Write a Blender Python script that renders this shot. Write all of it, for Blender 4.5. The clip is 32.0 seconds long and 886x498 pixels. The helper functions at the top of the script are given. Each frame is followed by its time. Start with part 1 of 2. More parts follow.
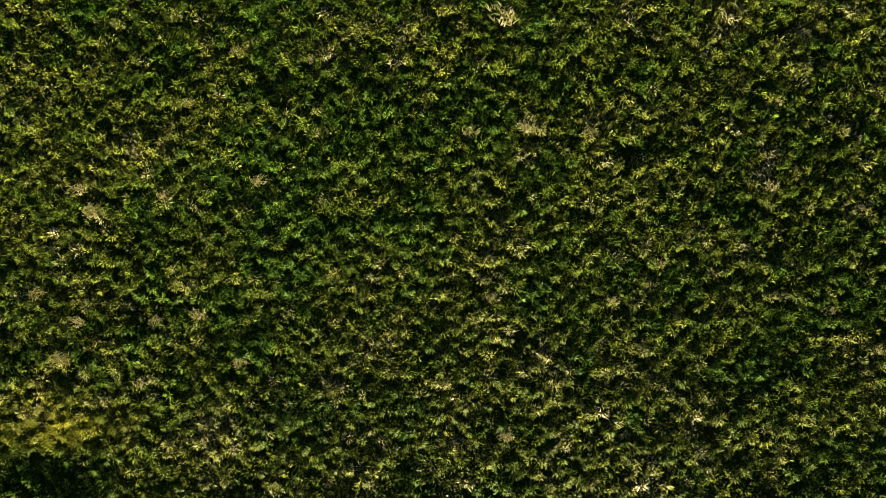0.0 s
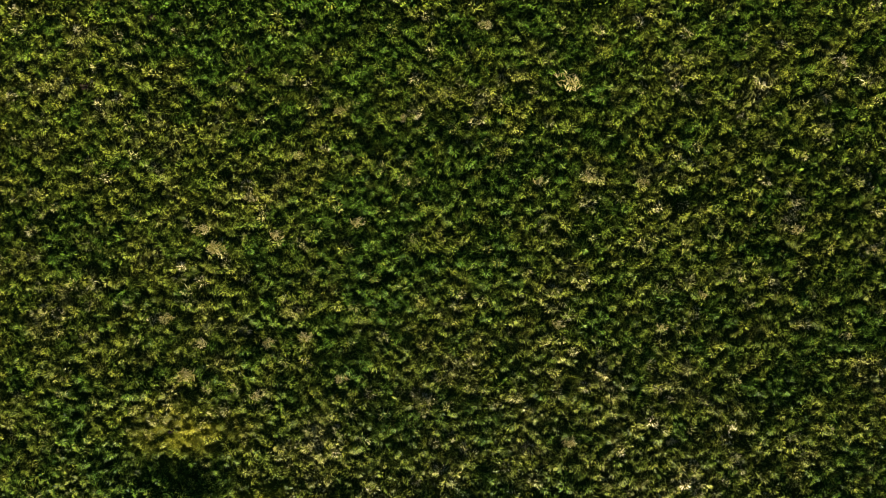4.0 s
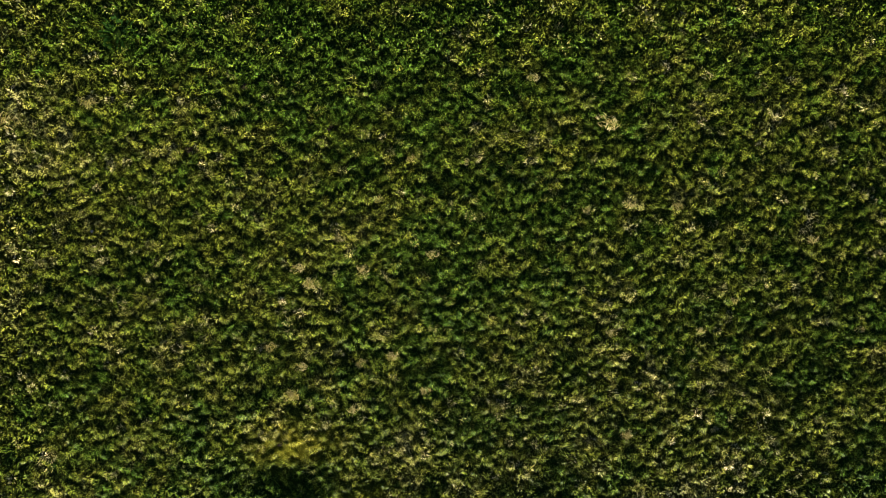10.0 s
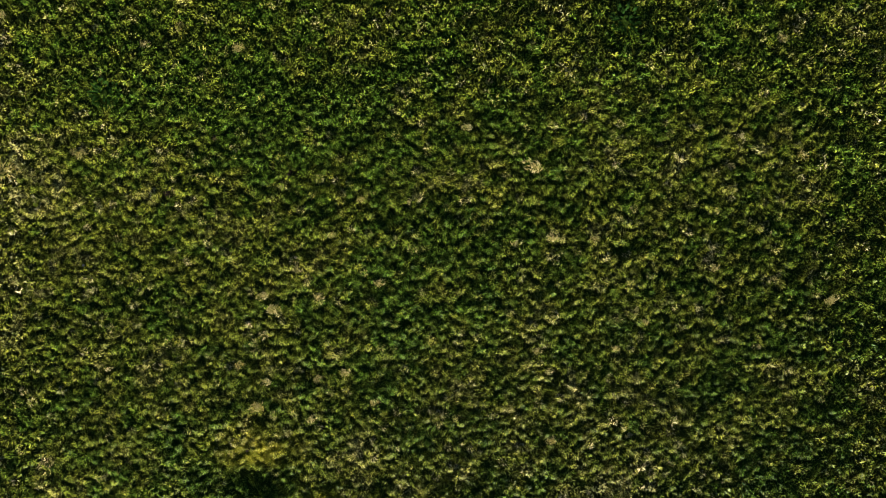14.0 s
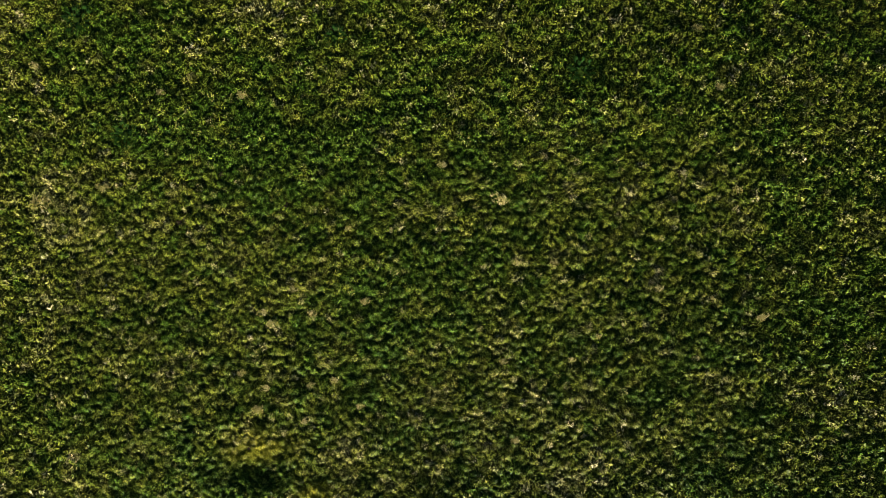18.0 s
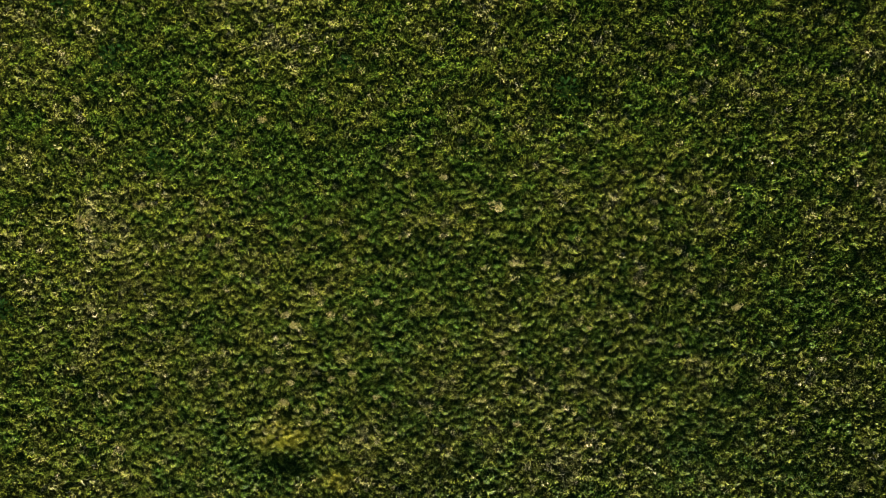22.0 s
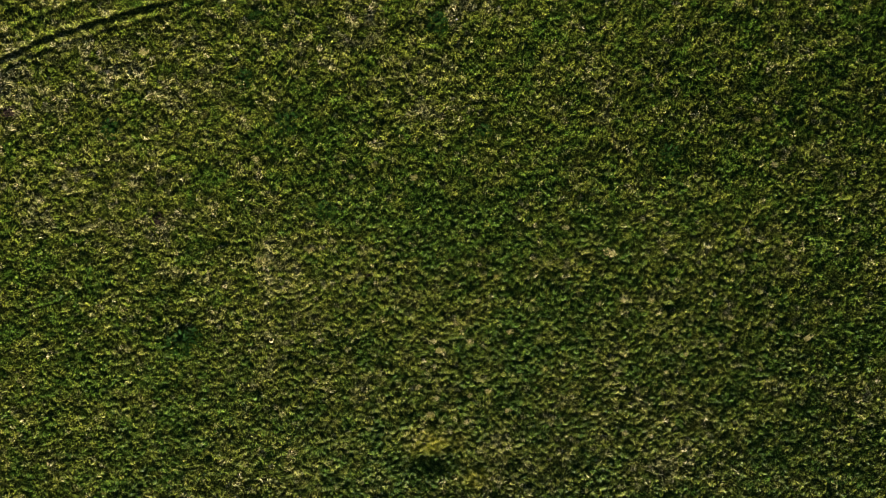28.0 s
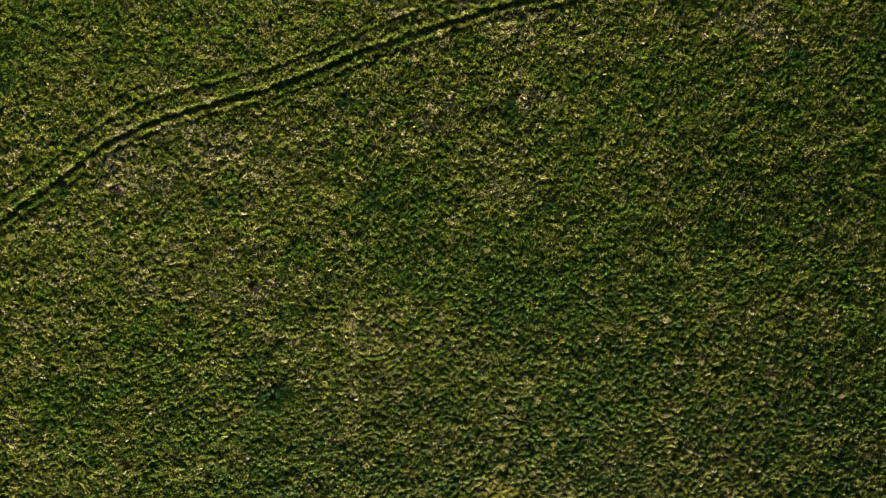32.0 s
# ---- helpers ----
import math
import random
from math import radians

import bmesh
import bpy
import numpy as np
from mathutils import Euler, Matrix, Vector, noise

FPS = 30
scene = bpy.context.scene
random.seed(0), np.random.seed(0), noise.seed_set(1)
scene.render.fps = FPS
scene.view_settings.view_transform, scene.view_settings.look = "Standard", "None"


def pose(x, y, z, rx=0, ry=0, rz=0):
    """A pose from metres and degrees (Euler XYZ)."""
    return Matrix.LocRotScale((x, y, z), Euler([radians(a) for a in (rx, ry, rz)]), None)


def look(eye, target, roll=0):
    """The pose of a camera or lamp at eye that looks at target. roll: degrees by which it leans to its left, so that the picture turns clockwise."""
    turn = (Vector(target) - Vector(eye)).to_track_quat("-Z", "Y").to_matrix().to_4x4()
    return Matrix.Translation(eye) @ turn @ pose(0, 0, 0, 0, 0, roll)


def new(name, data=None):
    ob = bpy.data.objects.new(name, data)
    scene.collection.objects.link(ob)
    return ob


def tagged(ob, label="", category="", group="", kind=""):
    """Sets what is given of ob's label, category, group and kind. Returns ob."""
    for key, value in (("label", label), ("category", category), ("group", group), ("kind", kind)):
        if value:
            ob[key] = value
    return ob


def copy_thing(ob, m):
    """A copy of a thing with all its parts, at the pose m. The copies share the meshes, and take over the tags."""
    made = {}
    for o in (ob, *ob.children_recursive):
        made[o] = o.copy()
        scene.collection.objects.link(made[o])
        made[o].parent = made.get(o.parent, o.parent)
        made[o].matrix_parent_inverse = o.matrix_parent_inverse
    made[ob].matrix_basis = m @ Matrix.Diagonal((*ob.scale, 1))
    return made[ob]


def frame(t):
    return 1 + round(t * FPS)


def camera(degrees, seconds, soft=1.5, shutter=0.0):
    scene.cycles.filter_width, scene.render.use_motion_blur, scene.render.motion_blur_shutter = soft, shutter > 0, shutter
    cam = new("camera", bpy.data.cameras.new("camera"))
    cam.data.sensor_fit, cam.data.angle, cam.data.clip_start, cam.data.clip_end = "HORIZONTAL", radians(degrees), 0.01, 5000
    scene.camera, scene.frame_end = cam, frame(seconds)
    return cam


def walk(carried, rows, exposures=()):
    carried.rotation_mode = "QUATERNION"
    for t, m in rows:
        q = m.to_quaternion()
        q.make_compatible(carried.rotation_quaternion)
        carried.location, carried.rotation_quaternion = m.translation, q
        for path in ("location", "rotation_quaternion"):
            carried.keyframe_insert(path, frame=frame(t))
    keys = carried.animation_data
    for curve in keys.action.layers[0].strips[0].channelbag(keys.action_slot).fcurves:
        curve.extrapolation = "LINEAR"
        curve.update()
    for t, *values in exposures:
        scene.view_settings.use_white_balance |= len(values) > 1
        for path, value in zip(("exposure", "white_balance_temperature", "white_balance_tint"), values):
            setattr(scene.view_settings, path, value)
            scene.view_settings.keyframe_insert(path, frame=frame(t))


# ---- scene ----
# ---- camera ----
cam = camera(72, 32.0, soft=0.6)
PATH = [
    (0.0, pose(0.000, 0.000, 14.387, 0.171, -0.229, 0.012)),
    (1.0, pose(-0.447, 0.235, 14.988, 0.139, -0.392, 0.088)),
    (2.0, pose(-0.955, 0.487, 15.613, 0.105, -0.513, 0.181)),
    (3.0, pose(-1.501, 0.730, 16.187, 0.060, -0.516, 0.273)),
    (3.5, pose(-1.801, 0.826, 16.467, 0.021, -0.514, 0.288)),
    (5.5, pose(-3.166, 1.245, 17.502, -0.154, -0.742, 0.220)),
    (6.0, pose(-3.642, 1.284, 17.721, -0.193, -0.830, -0.201)),
    (7.0, pose(-4.547, 1.309, 18.075, -0.258, -1.021, -1.344)),
    (8.0, pose(-4.804, 1.321, 18.415, -0.225, -1.008, -2.387)),
    (9.0, pose(-4.621, 1.501, 18.767, -0.070, -0.901, -2.887)),
    (10.0, pose(-4.168, 1.775, 19.269, 0.108, -0.686, -2.873)),
    (11.0, pose(-3.649, 1.981, 19.805, 0.186, -0.380, -2.953)),
    (12.0, pose(-3.074, 2.217, 20.472, 0.152, -0.168, -3.085)),
    (13.0, pose(-2.476, 2.436, 21.195, 0.148, -0.024, -3.238)),
    (14.0, pose(-1.928, 2.631, 21.990, 0.281, 0.017, -3.315)),
    (15.0, pose(-1.489, 2.861, 22.758, 0.450, 0.031, -3.396)),
    (15.5, pose(-1.308, 2.956, 23.128, 0.492, 0.063, -3.410)),
    (17.5, pose(-0.919, 3.327, 24.644, 0.464, 0.298, -3.251)),
    (18.0, pose(-0.822, 3.383, 25.042, 0.503, 0.363, -3.228)),
    (19.0, pose(-0.592, 3.486, 25.831, 0.613, 0.496, -3.346)),
    (20.0, pose(-0.567, 3.356, 26.417, 0.658, 0.699, -4.338)),
    (21.0, pose(-0.549, 3.332, 27.051, 0.715, 0.774, -4.787)),
    (22.0, pose(-0.765, 3.444, 27.766, 0.700, 0.807, -4.807)),
    (23.0, pose(-1.383, 3.761, 28.585, 0.541, 0.743, -4.653)),
    (24.0, pose(-2.322, 4.228, 29.615, 0.210, 0.662, -4.558)),
    (25.0, pose(-3.424, 4.831, 30.730, -0.177, 0.511, -4.565)),
    (25.5, pose(-4.082, 5.129, 31.203, -0.355, 0.456, -4.549)),
    (27.5, pose(-6.912, 6.448, 32.818, -0.685, 0.046, -4.415)),
    (28.0, pose(-7.571, 6.832, 33.207, -0.715, -0.060, -4.364)),
    (29.0, pose(-8.753, 7.678, 34.105, -0.722, -0.288, -4.238)),
    (30.0, pose(-9.894, 8.779, 34.945, -0.575, -0.484, -4.177)),
    (31.0, pose(-10.993, 9.852, 35.711, -0.492, -0.710, -4.169)),
    (32.0, pose(-12.087, 10.991, 36.403, -0.433, -0.991, -4.136)),
]
EXPOSURES = [(0.0, 1.78, 6600, 11), (14.0, 1.86, 6400, 13), (23.0, 1.86, 6380, 12), (32.0, 1.81, 6250, 18)]
walk(cam, PATH, EXPOSURES)

# ---- light: low evening sun and clear sky ----
SUN_ELEVATION = 8.5
SUN_SIDE = 2.6       # degrees by which the shadows lean from +y towards -x
world = bpy.data.worlds.new("evening_sky")
scene.world = world
world.use_nodes = True
wn = world.node_tree
sky = wn.nodes.new("ShaderNodeTexSky")
sky.sky_type = "NISHITA"
sky.sun_disc = False
sky.sun_elevation = radians(SUN_ELEVATION)
sky.sun_rotation = radians(180 - SUN_SIDE)
wn.links.new(sky.outputs["Color"], wn.nodes["Background"].inputs["Color"])
sky.air_density, sky.dust_density = 0.24, 0.22
wn.nodes["Background"].inputs["Strength"].default_value = 0.05
sun = new("sun", bpy.data.lights.new("sun", "SUN"))
sun.data.energy = 5.0
sun.data.angle = radians(0.55)
sun.data.color = (1.0, 0.88, 0.76)
a, e = radians(SUN_SIDE), radians(SUN_ELEVATION)
sun.matrix_world = look((math.sin(a) * 60, -math.cos(a) * 60, math.tan(e) * 60), (0, 0, 0))


# ---- materials ----
def material(name):
    m = bpy.data.materials.new(name)
    m.use_nodes = True
    return m, m.node_tree, m.node_tree.nodes["Principled BSDF"]


def node(tree, kind, **values):
    n = tree.nodes.new(kind)
    for key, value in values.items():
        n.inputs[key].default_value = value
    return n


def noise_node(tree, scale, detail=3.0, rough=0.6):
    geo = tree.nodes.new("ShaderNodeNewGeometry")
    n = node(tree, "ShaderNodeTexNoise", Scale=scale, Detail=detail, Roughness=rough)
    tree.links.new(geo.outputs["Position"], n.inputs["Vector"])
    return n.outputs["Fac"]


def ramp(tree, fac, *stops):
    r = tree.nodes.new("ShaderNodeValToRGB")
    el = r.color_ramp.elements
    while len(el) < len(stops):
        el.new(0.5)
    for item, (at, colour) in zip(el, stops):
        item.position, item.color = at, (*colour, 1)
    tree.links.new(fac, r.inputs["Fac"])
    return r.outputs["Color"]


def mix(tree, fac, one, two, blend="MIX"):
    n = tree.nodes.new("ShaderNodeMix")
    n.data_type, n.blend_type = "RGBA", blend
    for socket, value in ((n.inputs[0], fac), (n.inputs[6], one), (n.inputs[7], two)):
        if isinstance(value, (int, float, tuple)):
            socket.default_value = value if not isinstance(value, tuple) else (*value, 1)
        else:
            tree.links.new(value, socket)
    return n.outputs[2]


def maths(tree, op, one, two):
    n = tree.nodes.new("ShaderNodeMath")
    n.operation, n.use_clamp = op, op != "SUBTRACT"
    for socket, value in zip(n.inputs, (one, two)):
        if isinstance(value, (int, float)):
            socket.default_value = value
        else:
            tree.links.new(value, socket)
    return n.outputs[0]


def attribute(tree, name):
    n = tree.nodes.new("ShaderNodeAttribute")
    n.attribute_name = name
    return n.outputs["Fac"]


def leafy(name, green, mid, straw, through_leaf=0.35, plain=None, gloss=0.33):
    """Blades: green to straw by the 'dry' value of the plan, with a random tone for each blade."""
    m, t, bsdf = material(name)
    geo = t.nodes.new("ShaderNodeNewGeometry")
    rnd = geo.outputs["Random Per Island"]
    if plain is None:
        dry = attribute(t, "dry")
        spread = maths(t, "MULTIPLY", maths(t, "SUBTRACT", rnd, 0.5), 0.25)
        n = t.nodes.new("ShaderNodeMath")
        n.operation, n.use_clamp = "ADD", True
        t.links.new(dry, n.inputs[0])
        t.links.new(spread, n.inputs[1])
        fac = n.outputs[0]
    else:
        fac = rnd
    colour = ramp(t, fac, (0.0, green), (0.45, mid), (1.0, straw))
    if plain is None:
        # blades on the hollow's far slope get its sunlit yellow painted in
        colour = mix(t, attribute(t, "lit_yellow"), colour, (0.23, 0.235, 0.014))
    tone = ramp(t, rnd, (0.0, (0.8, 0.83, 0.78)), (0.9, (1.07, 1.05, 1.0)), (1.0, (1.4, 1.35, 1.4)))
    colour = mix(t, 1.0, colour, tone, "MULTIPLY")
    if plain is None:
        colour = mix(t, 1.0, colour, ramp(t, attribute(t, "odd"), (0.0, (0.5, 0.57, 0.5)), (0.55, (0.92, 0.94, 0.9)), (1.0, (1.55, 1.48, 1.45))), "MULTIPLY")
    t.links.new(colour, bsdf.inputs["Base Color"])
    bsdf.inputs["Roughness"].default_value = 0.45
    bsdf.inputs["Specular IOR Level"].default_value = gloss
    trans = t.nodes.new("ShaderNodeBsdfTranslucent")
    t.links.new(mix(t, 1.0, colour, (1.2, 1.15, 0.35), "MULTIPLY"), trans.inputs["Color"])
    both = t.nodes.new("ShaderNodeMixShader")
    both.inputs[0].default_value = through_leaf
    t.links.new(bsdf.outputs[0], both.inputs[1])
    t.links.new(trans.outputs[0], both.inputs[2])
    t.links.new(both.outputs[0], t.nodes["Material Output"].inputs["Surface"])
    return m


GRASS = leafy("pasture_grass", (0.075, 0.165, 0.013), (0.23, 0.265, 0.028), (0.60, 0.54, 0.30), 0.2, None, 0.09)
STRAW = leafy("dry_straw", (0.30, 0.275, 0.07), (0.45, 0.405, 0.14), (0.62, 0.57, 0.28), 0.35, True, 0.15)
WEED = leafy("weed_leaf", (0.018, 0.06, 0.009), (0.028, 0.08, 0.011), (0.05, 0.11, 0.015), 0.3, True, 0.06)

GROUND, gt, gb = material("pasture_ground")
gdry = attribute(gt, "dry")
gcol = ramp(gt, gdry, (0.0, (0.025, 0.052, 0.007)), (0.45, (0.055, 0.065, 0.01)), (1.0, (0.10, 0.09, 0.026)))
# same sunlit yellow painted into the ground colour
gcol = mix(gt, attribute(gt, "lit_yellow"), gcol, (0.20, 0.19, 0.018))
gcol = mix(gt, 1.0, gcol, ramp(gt, noise_node(gt, 9, 5), (0.3, (0.55, 0.6, 0.5)), (0.7, (1.15, 1.1, 1.0))), "MULTIPLY")
gcol = mix(gt, 1.0, gcol, ramp(gt, noise_node(gt, 45, 3), (0.35, (0.55, 0.6, 0.5)), (0.65, (1.2, 1.15, 1.1))), "MULTIPLY")
gb.inputs["Roughness"].default_value = 0.95
gb.inputs["Specular IOR Level"].default_value = 0.03
gbump = node(gt, "ShaderNodeBump", Strength=0.9, Distance=0.03)
gt.links.new(noise_node(gt, 30, 4), gbump.inputs["Height"])
gtuft = node(gt, "ShaderNodeBump", Strength=0.6, Distance=0.12)
gt.links.new(noise_node(gt, 4.5, 3), gtuft.inputs["Height"])
gt.links.new(gtuft.outputs[0], gbump.inputs["Normal"])
gcol = mix(gt, 1.0, gcol, ramp(gt, noise_node(gt, 0.12, 4), (0.35, (0.85, 0.95, 0.8)), (0.65, (1.12, 1.05, 1.05))), "MULTIPLY")
clumps = ramp(gt, noise_node(gt, 3.2, 5, 0.7), (0.36, (0.35, 0.42, 0.35)), (0.66, (1.9, 1.7, 1.6)))
gcol = mix(gt, attribute(gt, "open"), gcol, mix(gt, 1.0, gcol, clumps, "MULTIPLY"))
gt.links.new(gcol, gb.inputs["Base Color"])
gt.links.new(gbump.outputs[0], gb.inputs["Normal"])

SOIL, st, sb = material("crumbly_soil")
st.links.new(ramp(st, noise_node(st, 40, 5), (0.3, (0.014, 0.009, 0.005)), (0.7, (0.05, 0.034, 0.018))), sb.inputs["Base Color"])
sb.inputs["Roughness"].default_value = 0.9
sb.inputs["Specular IOR Level"].default_value = 0.1
sbump = node(st, "ShaderNodeBump", Strength=0.8, Distance=0.02)
st.links.new(noise_node(st, 60, 4), sbump.inputs["Height"])
st.links.new(sbump.outputs[0], sb.inputs["Normal"])

# ---- plan of the field ----
rng = np.random.default_rng(7)
LATTICE = rng.random((256, 256))


def value_noise(x, y, size, seed=0):
    """Smooth noise from 0 to 1 with cells of that size in metres."""
    c, n = math.cos(0.6 + 1.3 * seed), math.sin(0.6 + 1.3 * seed)
    u, v = (c * x - n * y) / size + 37.3 * seed + 500, (n * x + c * y) / size + 11.7 * seed + 500
    i, j = np.floor(u).astype(int), np.floor(v).astype(int)
    f, g = u - i, v - j
    f, g = f * f * (3 - 2 * f), g * g * (3 - 2 * g)
    at = lambda p, q: LATTICE[p % 256, q % 256]
    return (at(i, j) * (1 - f) + at(i + 1, j) * f) * (1 - g) + (at(i, j + 1) * (1 - f) + at(i + 1, j + 1) * f) * g


def blob(x, y, cx, cy, rx, ry):
    return np.exp(-((x - cx) / rx) ** 2 - ((y - cy) / ry) ** 2)


# old wheel tracks: knots (x, y), depth and half width of the rut
RUTS = [
    ([(-80, -20), (-48, 7), (-37.4, 14.0), (-33.9, 16.2), (-30.5, 18.4), (-27.1, 19.6), (-23.7, 20.4), (-20.3, 20.95), (-16.8, 22.25),
      (-13.4, 23.3), (-10.0, 24.15), (-6.5, 24.95), (0, 26.1), (30, 30)], 0.15, 0.18),
    ([(-80, -20.6), (-48, 6.4), (-37.5, 13.35), (-34.0, 15.5), (-30.5, 17.75), (-27.1, 19.0), (-23.7, 19.75), (-20.3, 20.35), (-16.9, 21.45),
      (-13.4, 22.6), (-10.0, 23.55), (-6.5, 24.4), (-2.1, 24.95), (30, 28.6)], 0.055, 0.13),
    ([(-80, -18.8), (-48, 8.3), (-37.3, 15.25), (-33.9, 17.5), (-30.4, 19.7), (-27.0, 20.9), (-23.6, 21.5), (-20.2, 22.15), (-16.8, 23.2),
      (-13.3, 24.5), (-9.9, 25.3), (0, 27.4), (30, 31.3)], 0.075, 0.13),
]
XS = np.linspace(-80, 30, 1101)


def rut_line(knots):
    kx, ky = np.array(knots).T
    y = np.interp(XS, kx, ky)
    k = np.hanning(29)
    return np.convolve(np.pad(y, 14, mode="edge"), k / k.sum(), mode="valid")


RUT_LINES = [(rut_line(k), d, w) for k, d, w in RUTS]


def ruts(x, y):
    """How far the wheels have pressed the ground in, and how much of a rut a place is."""
    down, worn = np.zeros_like(x), np.zeros_like(x)
    for line, depth, width in RUT_LINES:
        slope = np.interp(x, XS, np.gradient(line, XS))
        off = (y - np.interp(x, XS, line)) / np.sqrt(1 + slope ** 2) + (value_noise(x, y, 1.3, 5) - 0.5) * 0.14 + (value_noise(x, y, 0.3, 15) - 0.5) * 0.16
        inside = np.exp(-(off / width) ** 4)
        patchy = 0.5 + 0.7 * value_noise(x, y, 2.2, 6)
        down += 0.5 * depth * inside * patchy - 0.012 * np.exp(-((off - width * 1.6) / 0.15) ** 2)
        worn = np.maximum(worn, inside * np.minimum(patchy, 1))
    return down, worn


# lush and dry patches: x, y, radii, strength (dry above 0)
# the first two paint the hollow's sunlit and shaded walls into the colour
PATCHES = [(-9.1, -3.8, 1.9, 0.75, 0.30), (-9.2, -5.4, 1.7, 0.7, -0.3), (-6.0, 6.8, 3.5, 3.0, -0.22), (-13.6, 8.9, 1.0, 0.8, -0.4),
           (-22.1, 2.4, 1.1, 0.9, -0.4), (-13.7, 14.2, 2.4, 1.3, -0.3), (-8.7, 8.4, 2.5, 2.0, -0.25), (-35.3, 23.7, 4.0, 3.0, -0.25),
           (-33.0, 3.0, 4.0, 4.0, -0.2), (-25.6, 16.4, 4.5, 1.8, 0.28), (-16.7, 6.0, 2.2, 1.5, 0.18), (-11.5, 3.4, 2.2, 1.4, 0.2),
           (-13.5, -0.8, 2.5, 1.6, 0.2), (9.0, -1.0, 6.0, 6.0, -0.12), (-0.5, 6.3, 1.6, 2.0, 0.1)]


def dryness(x, y):
    d = 0.23 + 0.26 * (value_noise(x, y, 4.5, 1) - 0.5) + 0.30 * (value_noise(x, y, 1.4, 2) - 0.5) + 0.5 * (value_noise(x, y, 0.45, 3) - 0.5)
    d = d + 0.11 * np.clip((y - 0.45 * x - 11) / 14, 0, 1)
    for cx, cy, rx, ry, s in PATCHES:
        d = d + 0.8 * s * blob(x, y, cx, cy, rx, ry)
    return np.clip(d, 0, 1)


# tufts on a jittered lattice: where each one stands, how high and wide it is
CELL = 0.205
T_X, T_Y, T_H, T_R, T_ODD = (rng.random((256, 256)) for _ in range(5))


def tuft(i, j):
    """Centre, height, radius and oddness of the tuft of a lattice cell; a few cells are bare."""
    p, q = i % 256, j % 256
    x, y = (i + 0.06 + 0.88 * T_X[p, q]) * CELL, (j + 0.06 + 0.88 * T_Y[p, q]) * CELL
    h = (0.053 + 0.048 * T_H[p, q]) * (0.7 + 0.6 * value_noise(x, y, 0.7, 12)) * np.where(T_ODD[p, q] < 0.07, 0.2, 1.0)
    return x, y, h, 0.103 + 0.056 * T_R[p, q], T_ODD[p, q]


def pillows(x, y):
    """Rounded tufts with dark creases between them, and the oddness of each place's tuft."""
    x, y = x + 0.12 * (value_noise(x, y, 0.14, 20) - 0.5), y + 0.12 * (value_noise(x, y, 0.14, 21) - 0.5)
    i, j = np.floor(x / CELL).astype(int), np.floor(y / CELL).astype(int)
    top, hue = np.zeros_like(x), np.full_like(x, 0.5)
    for di in (-1, 0, 1):
        for dj in (-1, 0, 1):
            cx, cy, h, r, odd = tuft(i + di, j + dj)
            z = h * np.sqrt(np.maximum(0, 1 - ((x - cx) ** 2 + (y - cy) ** 2) / r ** 2))
            hue = np.where(z > top, odd, hue)
            top = np.maximum(top, z)
    return top, hue


def lit_yellowness(x, y):
    """Yellow of the hollow's sunlit slope, put into the colour, and of a patch beside it."""
    m = blob(x, y, -9.0, -4.05, 1.35, 0.6) + 0.5 * blob(x, y, -6.9, -6.1, 1.0, 0.7)
    return np.clip(1.6 * m * (value_noise(x, y, 0.7, 30) + 0.5 * value_noise(x, y, 0.2, 31) - 0.1), 0, 0.85)


def broad(x, y):
    """The lie of the land: an added twist that shapes the light, long swells and the hollow."""
    z = 0.10 * (value_noise(x, y, 6.0, 8) - 0.5) * blob(x, y, -10.5, 9.3, 60, 45)
    # twist added to catch more sun at low x and less at high x
    z = z - np.where(x > -5, 0.0019, 0.0009) * np.clip(x + 5, -30, 24) * np.clip(y - 6, -25, 25)
    return z - 0.09 * blob(x, y, -9.2, -4.95, 1.0, 0.75)


def fine(x, y):
    """Tussocks, small bumps and wheel ruts."""
    down, worn = ruts(x, y)
    z = 0.05 * (value_noise(x, y, 1.1, 9) - 0.5) + pillows(x, y)[0] * (1 - 0.35 * worn)
    return z - down


# ---- ground: one sheet, fine where the camera flies over it, out to the horizon ----
FINE, COARSE = 0.06, 0.085


def stepped(lo, fine_lo, fine_hi, hi):
    """Coordinates with fine steps in the middle stretch, coarser ones beside it, and ever wider ones out to the horizon."""
    line = np.concatenate([np.arange(lo, fine_lo, COARSE), np.arange(fine_lo, fine_hi, FINE), np.arange(fine_hi, hi, COARSE)])
    out = COARSE * np.cumsum(1.22 ** np.arange(1, 46))
    out = out[out < 2500]
    return np.concatenate([(line[0] - out)[::-1], line, line[-1] + out])


GX, GY = stepped(-43.5, -18.5, 13.0, 22.5), stepped(-12.0, -7.5, 9.5, 30.6)
mx, my = np.meshgrid(GX, GY)
fade = np.clip((33.0 - np.abs(mx + 10.5)) / 1.5, 0, 1) * np.clip((21.3 - np.abs(my - 9.3)) / 1.5, 0, 1)
level = np.clip(1.15 - np.maximum(np.abs(mx + 10.5), np.abs(my - 9.3)) / 300, 0, 1)
mz = broad(mx, my) * level + fine(mx, my) * fade
nx, ny = len(GX), len(GY)
idx = np.arange(nx * ny).reshape(ny, nx)
quads = np.stack([idx[:-1, :-1], idx[:-1, 1:], idx[1:, 1:], idx[1:, :-1]], -1).reshape(-1, 4)
me = bpy.data.meshes.new("ground")
me.from_pydata(np.stack([mx, my, mz], -1).reshape(-1, 3), [], quads)
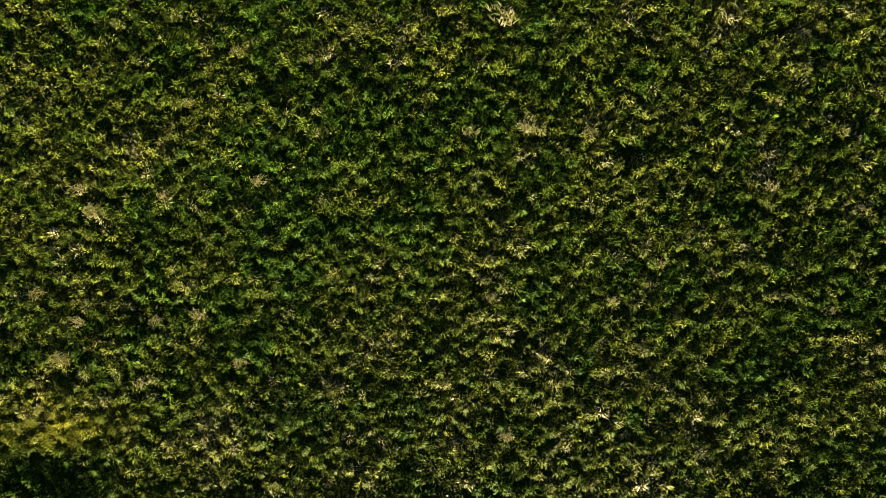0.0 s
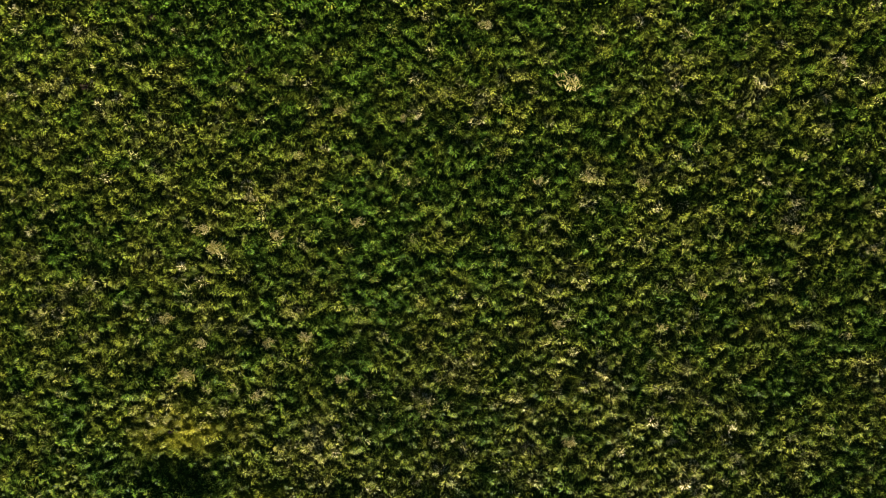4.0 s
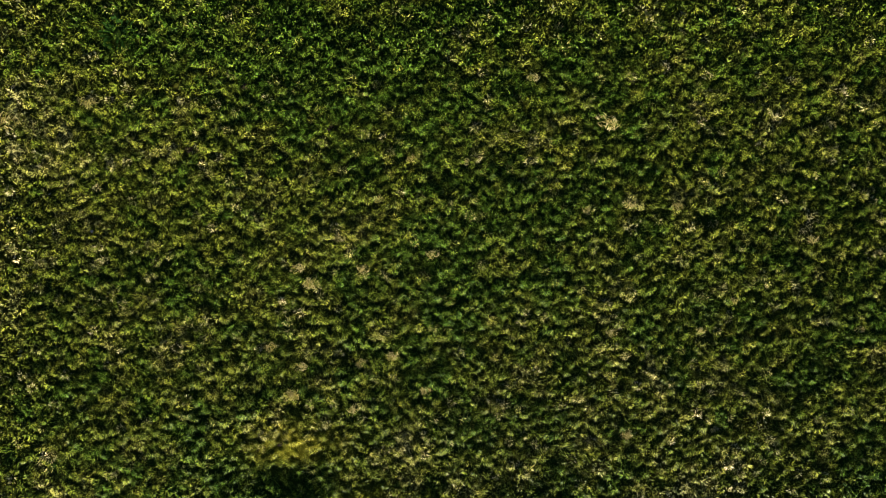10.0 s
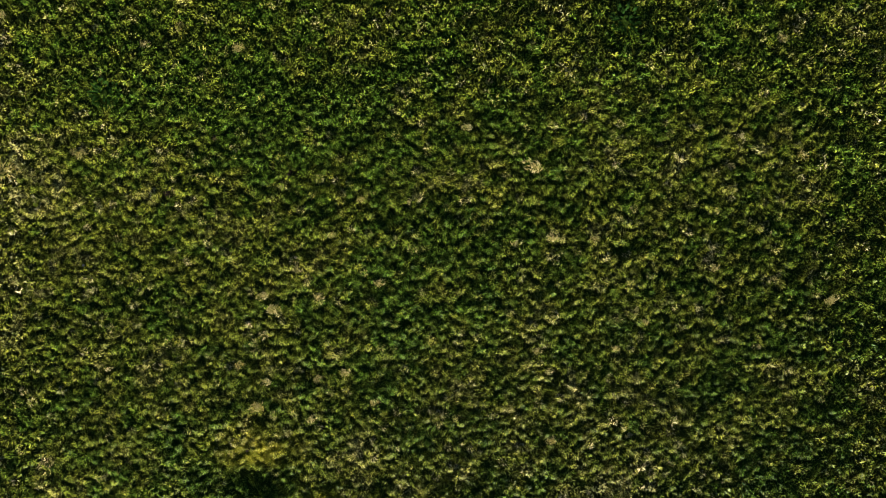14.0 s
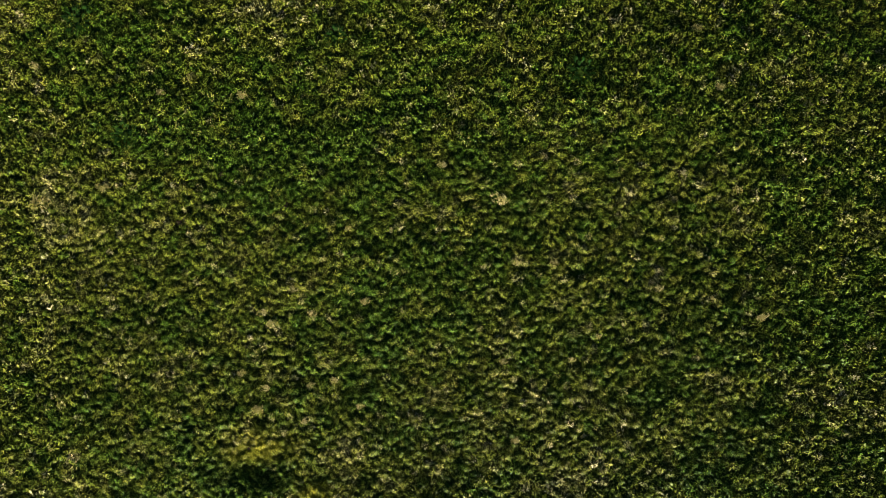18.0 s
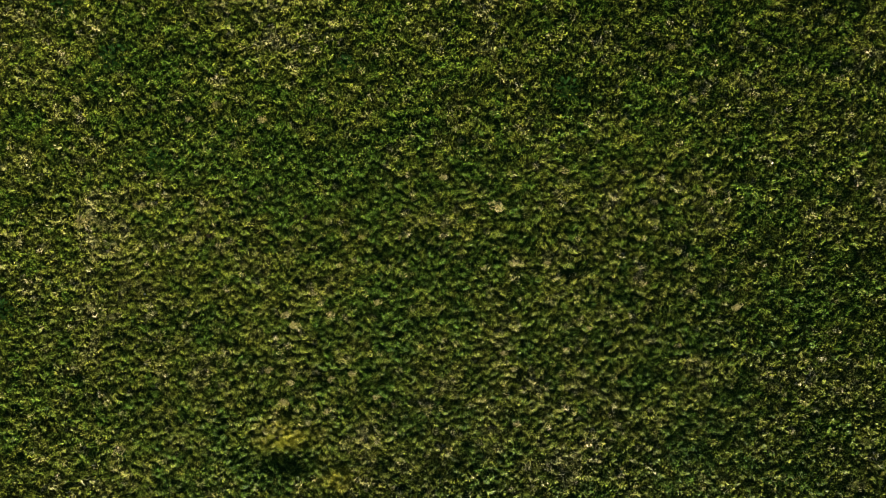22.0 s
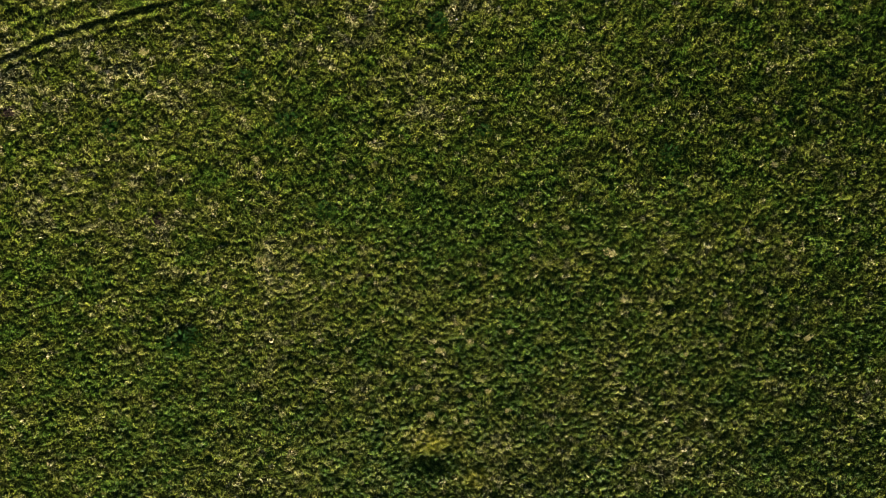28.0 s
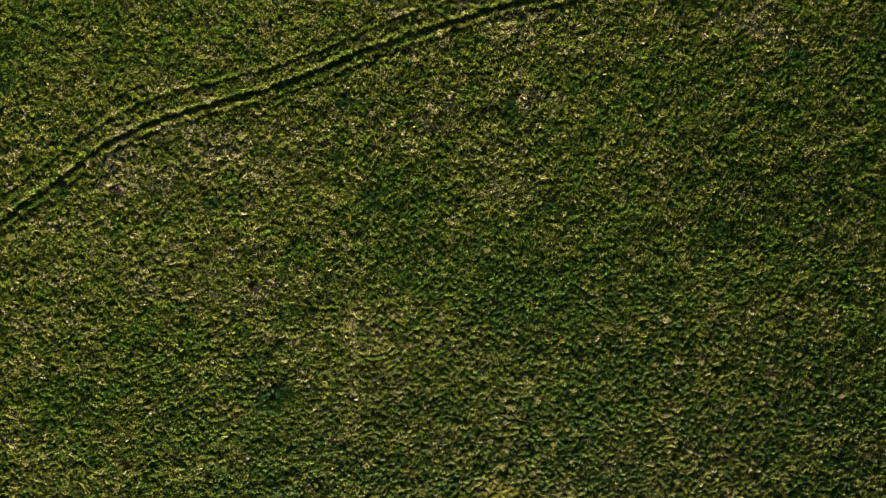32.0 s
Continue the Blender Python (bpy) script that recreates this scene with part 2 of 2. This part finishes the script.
me.attributes.new("dry", "FLOAT", "POINT").data.foreach_set("value", (0.3 + fade * (np.clip(dryness(mx, my) + 0.3 * (pillows(mx, my)[1] - 0.5), 0, 1) - 0.3)).ravel().astype(np.float32))
me.attributes.new("open", "FLOAT", "POINT").data.foreach_set("value", (1 - fade).ravel().astype(np.float32))
me.attributes.new("lit_yellow", "FLOAT", "POINT").data.foreach_set("value", lit_yellowness(mx, my).ravel().astype(np.float32))
me.polygons.foreach_set("use_smooth", np.ones(len(quads), dtype=bool))
me.materials.append(GROUND)
ground = tagged(new("ground", me), "uneven grazed pasture ground with a hollow and wheel ruts", "ground", kind="structure")


def on_ground(x, y):
    """Height of the ground sheet."""
    i, j = np.searchsorted(GX, x) - 1, np.searchsorted(GY, y) - 1
    f, g = (x - GX[i]) / (GX[i + 1] - GX[i]), (y - GY[j]) / (GY[j + 1] - GY[j])
    return (mz[j, i] * (1 - f) + mz[j, i + 1] * f) * (1 - g) + (mz[j + 1, i] * (1 - f) + mz[j + 1, i + 1] * f) * g


# ---- grass ----
SOFT = 0.7      # how far a blade takes on the lie of its tuft
slope_y, slope_x = np.gradient(mz, GY, GX)


def lie(x, y):
    """Which way the ground sheet faces."""
    i, j = np.searchsorted(GX, x) - 1, np.searchsorted(GY, y) - 1
    n = np.stack([-2.2 * slope_x[j, i], -2.2 * slope_y[j, i], np.ones_like(x)], -1)
    return n / np.linalg.norm(n, axis=1)[:, None]


def blades(x, y, z, length, width, toward, rise, droop):
    """Bent blades of two triangles: a foot, two corners where the blade is widest, a tip that droops."""
    n = len(x)
    side = toward + math.pi / 2 + rng.normal(0, 0.35, n)
    sx, sy = np.cos(side) * width / 2, np.sin(side) * width / 2
    ox, oy = np.cos(toward), np.sin(toward)
    one, two = length * 0.5, length * 0.5
    px, py, pz = x + ox * one * np.cos(rise), y + oy * one * np.cos(rise), z + one * np.sin(rise)
    twist = width * rng.normal(0, 0.25, n)
    v = np.empty((n, 4, 3))
    v[:, 0] = np.stack([x, y, z], -1)
    v[:, 1] = np.stack([px - sx, py - sy, pz - twist], -1)
    v[:, 2] = np.stack([px + sx, py + sy, pz + twist], -1)
    v[:, 3] = np.stack([px + ox * two * np.cos(droop), py + oy * two * np.cos(droop), pz + two * np.sin(droop)], -1)
    return v


def turf(x0, x1, y0, y1, count, size, wide, keep):
    """A stretch of turf, tuft by tuft: the blades stand up in the middle of a tuft and lean out of it round its edge."""
    i, j = np.meshgrid(np.arange(int(x0 / CELL), int(x1 / CELL)), np.arange(int(y0 / CELL), int(y1 / CELL)))
    cx, cy, h, rad, odd = tuft(i.ravel(), j.ravel())
    ok = keep(cx, cy)
    cx, cy, h, rad, odd = cx[ok], cy[ok], h[ok], rad[ok], odd[ok]
    tdry, worn = np.clip(dryness(cx, cy) + 0.3 * (odd - 0.5) + 0.3 * (odd > 0.95), 0, 1), ruts(cx, cy)[1]
    k = np.repeat(np.arange(len(cx)), count)
    n = len(k)
    ang, f = rng.uniform(0, 2 * math.pi, n), np.sqrt(rng.random(n))
    x, y = cx[k] + np.cos(ang) * f * rad[k], cy[k] + np.sin(ang) * f * rad[k]
    length = size * rng.uniform(0.6, 1.3, n) * ((0.55 + 5.5 * h) * (1 - 0.35 * worn))[k]
    rise = np.clip(1.25 - 0.8 * f + rng.normal(0, 0.3, n), 0.1, 1.5)
    droop = rise - rng.uniform(0.4, 1.2, n)
    v = blades(x, y, on_ground(x, y) - 0.008, length, wide * rng.uniform(0.65, 1.35, n), ang + rng.normal(0, 0.5, n), rise, droop)
    return v, tdry[k], lie(x, y), np.random.default_rng(3).permutation(len(cx))[k] / len(cx)


def near(x, y):
    inside = np.minimum(np.minimum(x + 18.5, 13 - x), np.minimum(y + 7.5, 9.5 - y))
    return inside > 3.0 * value_noise(x, y, 0.25, 40)


def far(x, y):
    in_sight = (y < 31 - 0.03 * (x + 40)) & (y > -10 + np.maximum(0, -x - 16) * 0.22) & (y < 22 + (20 - x) * 0.5)
    return ~near(x, y) & in_sight


v1, d1, n1, o1 = turf(-18.6, 13.2, -7.8, 9.8, 37, 0.095, 0.0175, near)
v2, d2, n2, o2 = turf(-42.5, 22.2, -11, 30.3, 17, 0.115, 0.034, far)
verts, dry, facing = np.concatenate([v1, v2]), np.concatenate([d1, d2]), np.concatenate([n1, n2])
feet = 4 * np.arange(len(verts))
tris, flats = [], []
for corners in ((0, 2, 1), (1, 2, 3)):
    p, q, r = (verts[:, c] for c in corners)
    flat = np.cross(q - p, r - p)
    down = flat[:, 2] < 0
    face = feet[:, None] + np.array(corners)
    face[down] = face[down][:, ::-1]
    flat[down] *= -1
    tris.append(face)
    flats.append(flat / np.maximum(np.linalg.norm(flat, axis=1), 1e-9)[:, None])
soft = SOFT * facing + (1 - SOFT) * 0.5 * (flats[0] + flats[1])
soft /= np.linalg.norm(soft, axis=1)[:, None]
verts = verts.reshape(-1, 3)
tris = np.concatenate(tris)
me = bpy.data.meshes.new("grass")
me.from_pydata(verts, [], tris)
me.polygons.foreach_set("use_smooth", np.ones(len(tris), dtype=bool))
me.attributes.new("custom_normal", "FLOAT_VECTOR", "POINT").data.foreach_set("vector", np.repeat(soft, 4, 0).ravel().astype(np.float32))
me.attributes.new("dry", "FLOAT", "POINT").data.foreach_set("value", np.repeat(dry, 4).astype(np.float32))
me.attributes.new("odd", "FLOAT", "POINT").data.foreach_set("value", np.repeat(np.concatenate([o1, o2]), 4).astype(np.float32))
me.attributes.new("lit_yellow", "FLOAT", "POINT").data.foreach_set("value", lit_yellowness(verts[:, 0], verts[:, 1]).astype(np.float32))
me.materials.append(GRASS)
grass = tagged(new("grass", me), "short tufted pasture grass, green mixed with yellowed blades", "grass", kind="stuff")


# ---- single things in the pasture ----
def part(name, bm, mat, parent, label=""):
    mesh = bpy.data.meshes.new(name)
    bm.to_mesh(mesh)
    bm.free()
    mesh.materials.append(mat)
    ob = new(name, mesh)
    ob.parent = parent
    return tagged(ob, label)


def ground_at(x, y):
    return float(on_ground(np.array([x]), np.array([y]))[0])


def arch_leaf(bm, toward, length, width, rise, fall, steps=4, base=(0.0, 0.0, 0.0), fold=0.25):
    """A leaf that rises from its foot and bends over, folded along its middle."""
    out, side = Vector((math.cos(toward), math.sin(toward), 0)), Vector((-math.sin(toward), math.cos(toward), 0))
    at, rows = Vector(base), []
    for i in range(steps + 1):
        f = i / steps
        w = width / 2 * math.sin(math.pi * min(0.97, 0.12 + 0.86 * f)) ** 0.7
        lift = Vector((0, 0, w * fold))
        rows.append([bm.verts.new(at - side * w + lift), bm.verts.new(at), bm.verts.new(at + side * w + lift)])
        ang = rise - (rise - fall) * f
        at = at + (out * math.cos(ang) + Vector((0, 0, math.sin(ang)))) * (length / steps)
    for one, two in zip(rows, rows[1:]):
        for k in (0, 1):
            bm.faces.new((one[k], one[k + 1], two[k + 1], two[k]))


def lumpy(bm, radius, flat, rough, seed, at=(0, 0, 0), subdivisions=2):
    """An uneven rounded lump that sits on its flattened underside."""
    made = bmesh.ops.create_icosphere(bm, subdivisions=subdivisions, radius=radius)["verts"]
    for v in made:
        k = 1 + rough * noise.noise(v.co * (1.7 / radius) + Vector((seed * 3.1, seed, 0)))
        v.co = Vector((v.co.x * k, v.co.y * k, max(v.co.z * k, -0.35 * radius) * flat)) + Vector(at)


def dry_grass_tuft(size, seed):
    """A pale tuft: a matted crown, blades that fan out of it and a few long stalks."""
    r = random.Random(seed)
    base = new("dry_grass_tuft")
    bm = bmesh.new()
    lumpy(bm, 0.035 * size, 0.5, 0.5, seed)
    part("crown", bm, STRAW, base, "matted dead thatch")
    bm = bmesh.new()
    for _ in range(64):
        a, d = r.uniform(0, 6.28), 0.2 * size * math.sqrt(r.random())
        arch_leaf(bm, r.gauss(seed * 2.1, 0.9), r.uniform(0.07, 0.15) * size, r.uniform(0.014, 0.028), r.uniform(0.1, 0.9), r.uniform(-0.9, 0.0), 3,
                  (math.cos(a) * d * 1.3, math.sin(a) * d * 0.9, 0.05 - 0.12 * d))
    tagged(part("blade_fan", bm, STRAW, base), kind="stuff")
    for _ in range(5):
        bm = bmesh.new()
        arch_leaf(bm, r.uniform(0, 6.28), r.uniform(0.16, 0.26) * size, 0.012, r.uniform(0.7, 1.1), r.uniform(-0.1, 0.3), 4)
        part("stalk", bm, STRAW, base, "long bleached stalk")
    return base


def weed_clump(size, seed):
    """A rosette of broad leaves."""
    r = random.Random(seed)
    base = new("weed_clump")
    for i in range(72):
        bm = bmesh.new()
        a, d = i * 2.4 + r.gauss(0, 0.3), 0.42 * size * math.sqrt(r.random())
        arch_leaf(bm, a, r.uniform(0.12, 0.23) * size, r.uniform(0.04, 0.065) * size, r.uniform(0.25, 0.85), r.uniform(-0.7, 0.1), 4,
                  (math.cos(a) * d, math.sin(a) * d, 0.045))
        part("leaf", bm, WEED, base)
    bm = bmesh.new()
    lumpy(bm, 0.2 * size, 0.5, 0.5, seed)
    part("root_crown", bm, GROUND, base)
    return base


def molehill(size, seed):
    r = random.Random(seed)
    base = new("molehill")
    bm = bmesh.new()
    lumpy(bm, 0.22 * size, 0.3, 0.8, seed, subdivisions=4)
    for v in bm.verts:
        v.co += 0.025 * noise.noise_vector(v.co * 14)
    part("mound", bm, SOIL, base)
    for i in range(34):
        bm = bmesh.new()
        a, d = r.uniform(0, 6.28), r.uniform(0.05, 0.4) * size
        lumpy(bm, r.uniform(0.025, 0.055) * size, 0.8, 0.7, seed + i, (math.cos(a) * d, math.sin(a) * d, max(0.03, 0.09 * size - 0.24 * d)), 1)
        part("clod", bm, SOIL, base)
    return base


def dung_pile(size, seed):
    r = random.Random(seed)
    base = new("dung_pile")
    for i in range(14):
        bm = bmesh.new()
        a, d = r.uniform(0, 6.28), 0.11 * size * math.sqrt(r.random())
        lumpy(bm, r.uniform(0.028, 0.042) * size, 0.85, 0.35, seed + i, (math.cos(a) * d, math.sin(a) * d, 0.02 + 0.05 * (1 - d / (0.11 * size)) * r.random()), 2)
        part("dropping", bm, SOIL, base)
    return base


def field_stone(size, seed):
    bm = bmesh.new()
    lumpy(bm, 0.08 * size, 0.7, 0.45, seed, subdivisions=3)
    mesh = bpy.data.meshes.new("field_stone")
    bm.to_mesh(mesh)
    bm.free()
    mesh.materials.append(STONE)
    return new("field_stone", mesh)


STONE, kt, kb = material("pale_stone")
kt.links.new(ramp(kt, noise_node(kt, 25, 5), (0.3, (0.26, 0.24, 0.20)), (0.7, (0.45, 0.42, 0.37))), kb.inputs["Base Color"])
kb.inputs["Roughness"].default_value = 0.85


def spread(maker, kinds, places, label, category, group):
    """A few different builds of a thing, copied to their places in the field."""
    models = [maker(1.0, s) for s in range(1, kinds + 1)]
    for i, (x, y, size) in enumerate(places):
        at = pose(x, y, ground_at(x, y), 0, 0, (i * 77) % 360 if category != "grass tuft" else (i * 37) % 50 - 25)
        if i < kinds:
            ob = models[i]
            ob.matrix_basis = at
        else:
            ob = copy_thing(models[i % kinds], at)
        ob.scale = (size, size, size)
        tagged(ob, label, category, group)


TUFTS = [(1.45, 5.5, 1.3), (-17.4, 6.55, 1.7), (-4.3, 1.65, 0.8), (-8.2, 0.9, 0.8), (-6.7, -1.65, 0.7), (-9.0, -2.6, 0.8), (1.5, -4.3, 0.65), (4.0, -1.15, 0.6),
         (5.15, -0.3, 0.6), (-14.7, 6.9, 0.8), (-0.8, 7.05, 0.7), (10.0, 12.15, 0.8), (11.8, 0.15, 0.9), (10.8, 9.6, 0.7), (-8.8, 10.4, 0.8), (-17.3, 12.05, 0.8), (-5.9, 3.5, 0.6),
         (-25.4, 17.5, 1.0), (-22.8, 18.2, 1.1), (-36.6, 13.2, 1.2)]
MORE_TUFTS = [(-8.5, 1.4, 0.8), (-8.1, 1.0, 0.9), (-6.5, 1.3, 0.8), (-7.2, 2.3, 0.7), (-9.5, -1.0, 0.8), (-8.6, -1.7, 0.8), (-8.9, -2.5, 0.9), (-7.0,
         -3.1, 0.8), (-5.7, -1.5, 0.7), (-4.7, -2.6, 0.7), (-3.1, 4.5, 0.7), (-4.8, 4.7, 0.6), (0.7, 2.8, 0.8), (2.0, 2.9, 0.7), (8.6, 5.1, 0.8), (7.9, 3.5,
         0.8), (3.5, 2.8, 0.7), (1.2, -1.1, 0.7), (1.6, -4.3, 0.7), (4.3, -4.3, 0.6), (9.0, -1.4, 0.6), (9.8, 1.0, 0.7), (-12.2, 10.7, 0.8), (-8.9, 10.4, 0.8),
         (-10.9, 11.3, 0.8), (10.8, 9.6, 0.8), (11.2, 5.4, 0.8), (11.7, 0.1, 0.8), (7.7, 1.5, 0.7), (-15.0, 7.0, 0.7)]
spread(dry_grass_tuft, 5, TUFTS + MORE_TUFTS, "pale straw-coloured tuft of dead grass among green turf", "grass tuft", "dry tufts in the pasture")
WEEDS = [(-22.2, 2.4, 1.5), (-21.6, 2.7, 1.1), (-13.7, 9.0, 1.1), (-15.4, 13.9, 1.2),
         (-17.5, 16.4, 1.0), (-4.9, 12.6, 0.9), (-24.9, 14.2, 1.1), (5.1, 10.6, 1.1), (-6.9, 18.6, 1.2), (10.8, 20.6, 1.3), (-16.6, 19.6, 0.8), (-33.4, 15.4, 0.9)]
spread(weed_clump, 3, WEEDS, "dark green clump of broad-leaved weeds in the turf", "weed", "weed clumps in the pasture")
spread(molehill, 2, [(-22.9, 9.18, 1.0), (-30.3, 15.6, 1.15)], "small dark molehill of loose brown soil", "molehill", "molehills in the pasture")
DUNG = [(-11.75, 5.35, 1.0), (-7.3, 5.8, 0.9), (-9.9, 7.2, 0.8), (-9.35, -4.1, 0.8)]
spread(dung_pile, 2, DUNG, "small heap of dark brown dung on the grass", "dung", "dung heaps in the pasture")
spread(field_stone, 1, [(-14.9, 2.9, 0.6), (-5.9, 18.75, 0.9)], "pale rounded stone lying in the short grass", "stone", "stones in the pasture")
